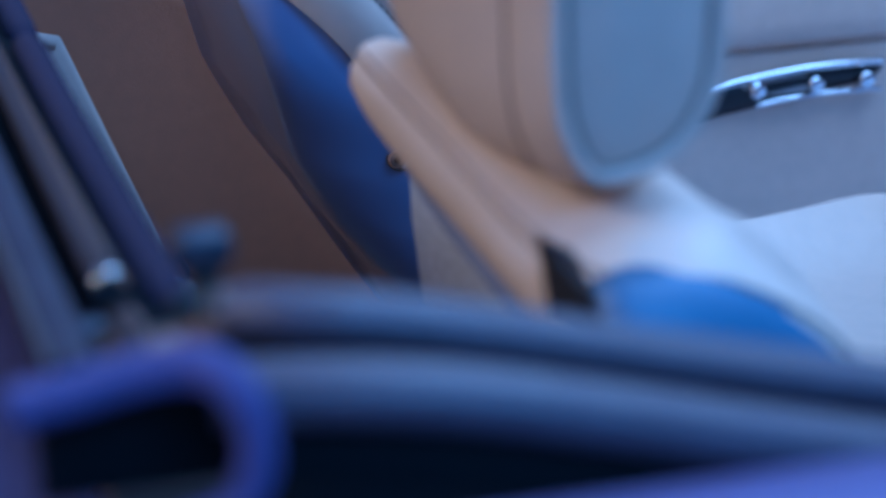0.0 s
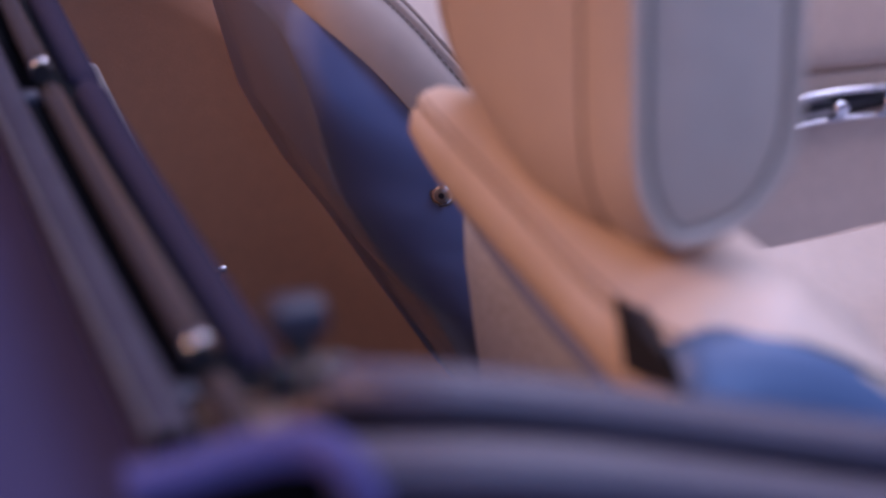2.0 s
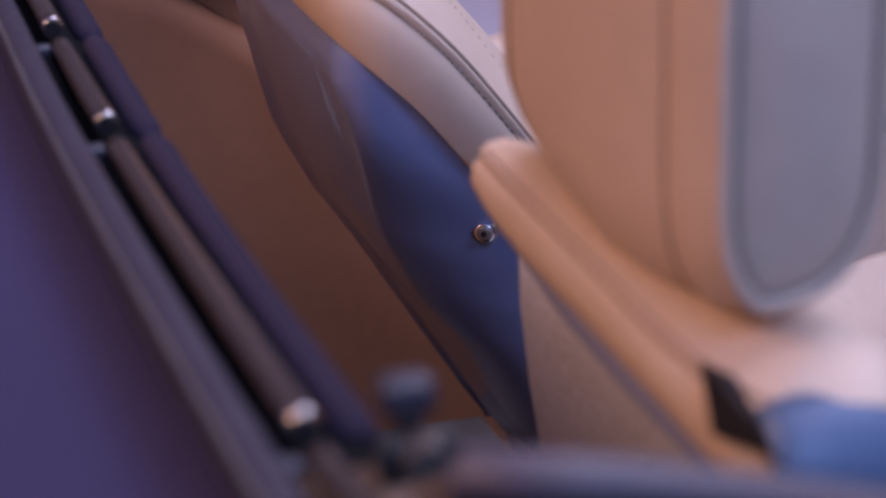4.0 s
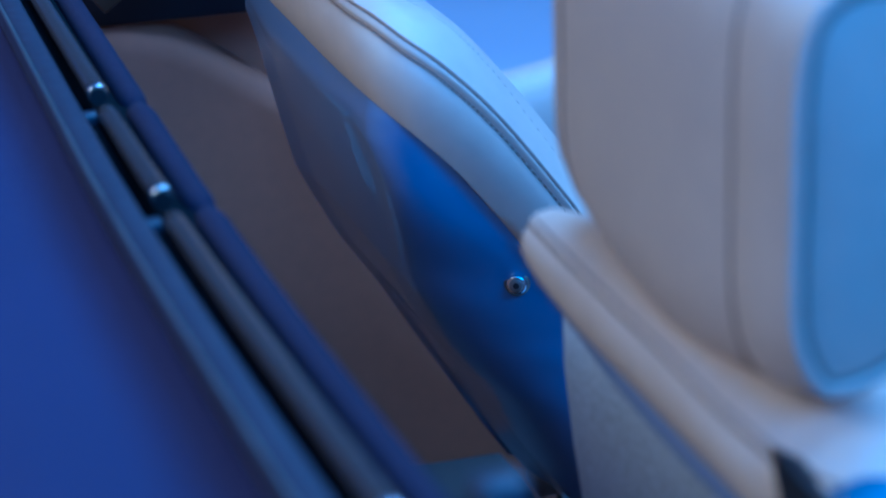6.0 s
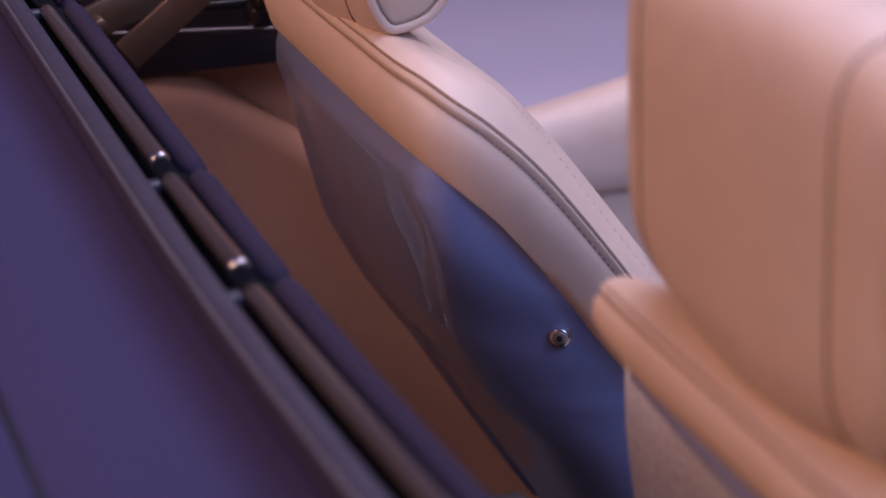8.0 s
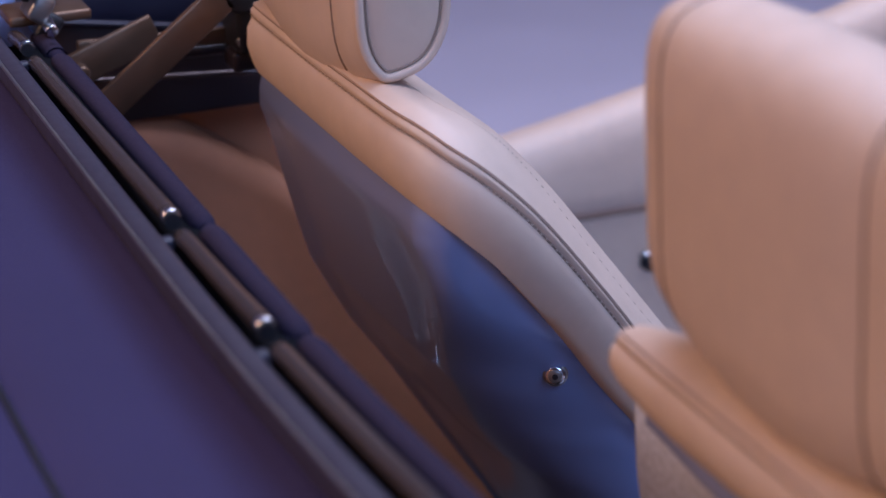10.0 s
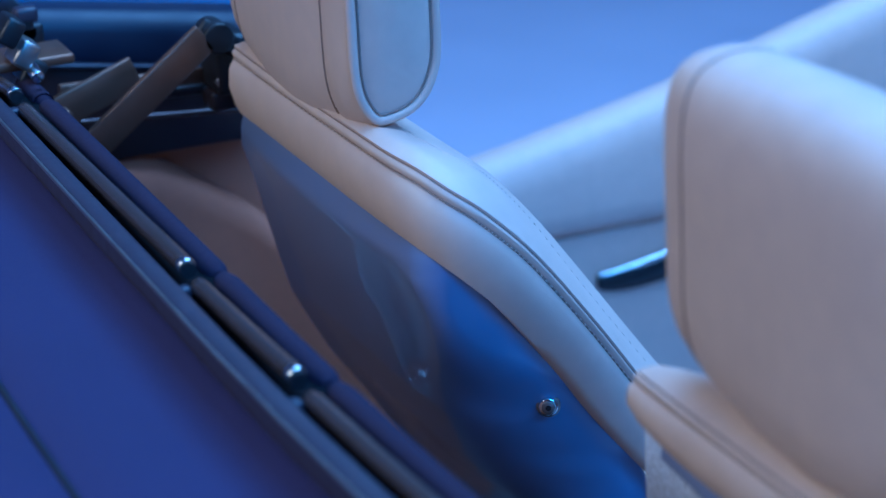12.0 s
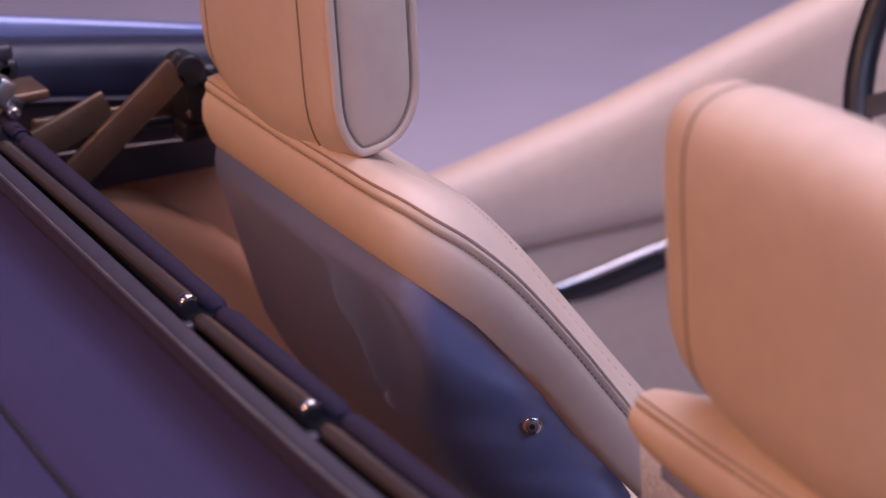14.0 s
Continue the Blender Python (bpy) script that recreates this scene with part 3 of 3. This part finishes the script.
def side_parts(flip):
    f = mirrored if flip else (lambda q: q)
    word = "far" if flip else "near"
    if not flip:
        side_seal()
    latch = thing("roof_latch", "dark roof latch with steel roller and rod", "latch", "roof latches")
    part("latch_block", bar(*f([(-0.155, -0.494, 0.8475), (-0.137, -0.494, 0.8475)]), 0.014, 0.012, 0.003), RUBBER, latch)
    part("latch_stem", bar(*f([(-0.150, -0.494, 0.842), (-0.141, -0.494, 0.842)]), 0.010, 0.014, 0.002), DARK, latch)
    part("latch_roller", tube(f([(-0.144, -0.500, 0.831), (-0.144, -0.514, 0.831)]), 0.0068, 16), METAL, latch)
    part("roller_fork", bar(*f([(-0.158, -0.503, 0.829), (-0.131, -0.503, 0.829)]), 0.006, 0.016, 0.003), DARK, latch)
    part("latch_plate", bar(*f([(-0.178, -0.50, 0.812), (-0.115, -0.50, 0.812)]), 0.05, 0.008, 0.002), LINK, latch)
    part("latch_rod", tube(f([(-0.166, -0.572, 0.848), (-0.136, -0.580, 0.860)]), 0.0052, 12), LINK, latch, "bare steel latch rod")
    part("rod_collar", tube(f([(-0.172, -0.570, 0.8455), (-0.164, -0.5725, 0.8485)]), 0.0066, 12), METAL, latch)
    fold = thing("canvas_fold", "blue canvas corner fold at the end of the rail", "canvas fold", "corner folds")
    lane = [(-0.214, -0.602, 0.850), (-0.200, -0.604, 0.853), (-0.183, -0.606, 0.857), (-0.168, -0.612, 0.860), (-0.160, -0.622, 0.857), (-0.156, -0.625, 0.847),
            (-0.157, -0.625, 0.833), (-0.164, -0.624, 0.823), (-0.180, -0.620, 0.817), (-0.208, -0.612, 0.811)]
    part("fold_roll", tube(spline(f(lane), 48), [0.0062 if k < 20 else 0.0056 for k in range(48)], 12), WEBBING, fold)
    # black block added for the shade inside the loop of the fold
    part("fold_shade", block((0.052, 0.006, 0.034), f([(-0.182, -0.590, 0.834)])[0], 0.002), VOID, fold)
    rows = []
    for i in range(25):
        x = (-0.95 + 1.25 * i / 24) if flip else (-0.155 + 1.955 * i / 24)
        drop = 0.10 * max(0, x) / 0.9 if not flip else 0.27 * max(0, min(1, (x - 0.10) / 0.20)) - 0.018 + 0.18 * max(0, x + 0.087)
        if not flip:
            drop -= 0.026
        rows.append(f([(x, -0.612, 0.735 - drop), (x, -0.622, 0.775 - drop), (x, -0.64, 0.796 - drop), (x, -0.67, 0.803 - drop), (x, -0.72, 0.795 - drop), (x, -0.79, 0.755 - drop),
                       (x, -0.83, 0.68 - drop), (x, -0.85, 0.55 - drop * .5), (x, -0.84, 0.35), (x, -0.80, 0.20)]))
    bm, _ = grid(rows)
    body.append((bm, word))


body = []
side_parts(False)
side_parts(True)
car = thing("convertible", "glossy blue car body with tan trimmed cabin", "car")
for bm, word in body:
    # the near side takes the shaded copy of the body paint
    solid(part("side_body", bm, SHADED_PAINT if word == "near" else PAINT, car), 0.004)
part("cabin_floor", block((2.6, 1.60, 0.17), (0.5, MID, 0.085), 0.005), CARPET, car)
part("rear_bulkhead", block((0.02, 1.25, 0.52), (-0.185, MID, 0.50), 0.006), TAN, car)
part("well_floor", block((0.40, 1.25, 0.03), (0.04, MID, 0.255), 0.006), DARK_CARPET, car)
for side in (-1, 1):
    rows = []
    for i in range(31):
        x = -0.15 + 0.60 * i / 30
        zt = float(np.interp(x, [-0.15, -0.07, -0.03, 0.0, 0.05, 0.12, 0.2, 0.3, 0.45], [0.705, 0.699, 0.686, 0.668, 0.632, 0.565, 0.47, 0.36, 0.25]))
        y = 0.69 - MID
        rows.append([(x, MID + side * (y + dy), zz) for dy, zz in ((0, 0.2), (0, zt * 0.5 + 0.1), (0, zt - 0.03), (0.004, zt - 0.012), (0.014, zt - 0.002), (0.03, zt), (0.06, zt - 0.003), (0.075, zt - 0.02))])
    bm, _ = grid(rows)
    part("arch_trim", bm, TAN, car)
    if side < 0:
        continue
    part("upper_trim", block((0.34, 0.02, 0.40), (-0.03, MID + side * 0.71, 0.53), 0.006), TAN, car)
    part("shoulder_strip", bar((-0.17, 0.766, 0.8400), (0.12, 0.766, 0.7800), 0.02, 0.026, 0.005), PAINT, car, "pale blue painted shoulder behind the roof bow")
    part("trim_strip", bar((-0.15, MID + side * 0.69, 0.746), (0.10, MID + side * 0.69, 0.690), 0.01, 0.006, 0.002), CHROME, car)
bm, _ = grid([[(x + dx, y, z) for dx, y in ((0.05, -0.034), (0.012, -0.033), (0.004, -0.035), (0.0, -0.042), (0.0, -0.10), (0.0, -0.25), (0.0, -0.46), (0.02, -0.47))]
              for x, z in ((0.10, 0.20), (0.070, 0.40), (0.050, 0.588), (0.043, 0.635), (0.038, 0.68), (0.037, 0.728), (0.043, 0.736))])
solid(part("carpet_panel", bm, CARPET, car), 0.006)
part("tunnel", block((0.9, 0.19, 0.46), (0.60, 0.06, 0.14), 0.02), CARPET, car)

# ---- folding roof linkage at the far side ----
links = thing("roof_linkage", "dull steel folding roof links beside the seat", "roof linkage")
part("link_bar", bar((-0.010, 0.60, 0.8155), (-0.108, 0.60, 0.740), 0.006, 0.026, 0.002), LINK, links, "broad dull steel link")
part("link_bar", bar((-0.150, 0.64, 0.750), (-0.058, 0.64, 0.784), 0.006, 0.028, 0.002), LINK, links)
part("pivot", disc(0.013, 0.03, (0.000, 0.612, 0.812), (0, 1, 0), 18, bevel=0.002), DARK, links)
part("pivot_arm", bar((-0.012, 0.61, 0.822), (0.022, 0.61, 0.796), 0.010, 0.016, 0.003), DARK, links)
part("pivot", disc(0.006, 0.02, (-0.122, 0.634, 0.760), (0, 1, 0), 18, bevel=0.002), LINK, links)
part("hinge_block", block((0.03, 0.05, 0.05), (0.015, 0.635, 0.785), 0.006), DARK, links)
part("cross_rod", tube([(-0.14, 0.66, 0.762), (0.10, 0.66, 0.752)], 0.005), UMBER, links)
pad = thing("padded_bow", "dark blue padded roof bow along the side", "roof bow")
TILT = Euler((0, radians(9), 0)).to_matrix().to_4x4()
part("bow_pad", block((0.26, 0.06, 0.054), (-0.01, 0.718, 0.787), 0.018, turn=TILT, segments=4), NAVY, pad)
part("bow_welt", tube([(-0.13, 0.688, 0.788), (0.11, 0.688, 0.750)], 0.003, 6), RUBBER, pad)
part("bow_cap", block((0.02, 0.054, 0.054), (-0.138, 0.715, 0.810), 0.01, turn=TILT), DARK, pad)
for k, (x, z) in enumerate(((-0.168, 0.846), (-0.156, 0.824), (-0.149, 0.806))):
    part("hinge_plate", block((0.016, 0.03, 0.022), (x, 0.59 + 0.012 * k, z), 0.003, turn=Euler((0, radians(35), 0)).to_matrix().to_4x4()), METAL if k == 1 else DARK, links)
part("hinge_pin", disc(0.005, 0.04, (-0.151, 0.60, 0.812), (0, 1, 0.2), 14, bevel=0.001), CHROME, links)
part("cross_rod", tube([(-0.13, 0.67, 0.742), (0.06, 0.67, 0.728)], 0.0028), TUBE, links)
part("side_link", bar((-0.12, 0.652, 0.773), (0.03, 0.652, 0.768), 0.006, 0.014, 0.002), LINK, links, "narrow brown steel link")
part("guide_block", block((0.026, 0.03, 0.016), (0.012, 0.64, 0.752), 0.003), UMBER, links)
part("bolt", disc(0.0062, 0.008, (0.006, 0.616, 0.772), (0, -1, 0), 14, bevel=0.0015), METAL, links)
part("bolt", disc(0.0045, 0.008, (0.016, 0.616, 0.764), (0, -1, 0), 14, bevel=0.0012), METAL, links)
part("bolt", disc(0.0045, 0.006, (-0.128, 0.632, 0.757), (0, -1, 0), 14, bevel=0.0012), METAL, links)
# dark panel added to stand in for the shade behind the links
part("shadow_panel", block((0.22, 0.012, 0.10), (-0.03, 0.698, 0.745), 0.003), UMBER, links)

# ---- belt in the rear well ----
belt = thing("seat_belt", "beige seat belt with chrome tongue on the side trim", "seat belt")
part("strap", bar((-0.084, 0.660, 0.598), (-0.008, 0.660, 0.398), 0.010, 0.046, 0.0045), STRAP, belt)
part("guide", tube([(-0.100, 0.655, 0.590), (-0.086, 0.655, 0.606), (-0.066, 0.655, 0.600)], 0.006, 10), STRAP, belt)
part("tongue", tube(spline([(0.032, 0.655, 0.420), (0.024, 0.655, 0.419), (0.022, 0.655, 0.409), (0.027, 0.655, 0.398), (0.022, 0.655, 0.389), (0.002, 0.655, 0.390)], 24), 0.0035, 8),
     CHROME, belt, "curved chrome tongue")
part("buckle", block((0.030, 0.018, 0.034), (0.020, 0.658, 0.368), 0.005), STRAP, belt, "pale buckle body")

# ---- door on the far side ----
door = new("door")
door.parent = car
tagged(door, "cream leather trimmed door with chrome pull")
rows = []
for i in range(41):
    x = 0.22 + 1.2 * i / 40
    zt = float(np.interp(x, [0.2, 0.42, 0.6, 0.884, 1.1, 1.5], [0.50, 0.538, 0.575, 0.652, 0.72, 0.78]))
    rows.append([(x, 1.01, 0.18), (x, 0.975, 0.20), (x, 0.968, 0.30), (x, 0.966, 0.435), (x, 0.972, 0.438), (x, 0.972, 0.441), (x, 0.962, 0.444), (x, 0.956, 0.452), (x, 0.955, 0.47),
                 (x, 0.957, zt - 0.04), (x, 0.962, zt - 0.015), (x, 0.975, zt - 0.002), (x, 1.0, zt + 0.002), (x, 1.03, zt - 0.02)])
bm, _ = grid(rows)
solid(part("door_panel", bm, LEATHER, door), 0.01)
blade = spline([(0.512, 0.960, 0.391), (0.56, 0.957, 0.398), (0.64, 0.955, 0.412), (0.72, 0.955, 0.420), (0.80, 0.957, 0.419)], 24)
part("pull_frame", tube(blade, [0.0012 + 0.0034 * min(1, k / 6) for k in range(24)], 8, squash=0.9), CHROME, door, "chrome pull frame")
bm, _ = grid([[p + Vector((0, 0.006, 0)), p + Vector((0, 0.003, -0.006 - 0.010 * math.sin(math.pi * k / 23) ** 0.5)),
               p + Vector((0, 0.008, -0.010 - 0.022 * math.sin(math.pi * k / 23) ** 0.5))] for k, p in enumerate(blade)])
solid(part("pull_recess", bm, DARK, door), 0.003)
part("pull_plate", block((0.072, 0.005, 0.020), (0.682, 0.9585, 0.4035), 0.002), METAL, door, "brushed steel pull plate")
part("pull_rail", tube([p + Vector((0, 0.002, -0.030)) for p in blade[13:]], 0.003, 8), CHROME, door)
for x in (0.66, 0.724, 0.78):
    part("pull_knob", disc(0.009, 0.016, (x, 0.953, 0.403), (0, -1, 0), 18, bevel=0.003), CHROME, door)

# ---- steering wheel ----
wheel = thing("steering_wheel", "dark brown steering wheel with polished spokes", "steering wheel", at=(0.652, 0.39, 0.76))
wheel.rotation_euler = (0, radians(-65), 0)
part("rim", tube([(0.18 * math.cos(a), 0.18 * math.sin(a), 0) for a in (2 * math.pi * k / 48 for k in range(48))], 0.014, 12, closed=True), DARK, wheel)
part("hub", disc(0.05, 0.04, (0, 0, -0.03), (0, 0, 1), 24, bevel=0.006), METAL, wheel)
for a in (0, 120, 240):
    c, s = math.cos(radians(a)), math.sin(radians(a))
    part("spoke", bar((0.04 * c, 0.04 * s, -0.02), (0.172 * c, 0.172 * s, 0), 0.022, 0.005), METAL, wheel)
part("column", tube([(0, 0, -0.05), (0, 0, -0.35)], 0.03, 14), DARK, wheel)
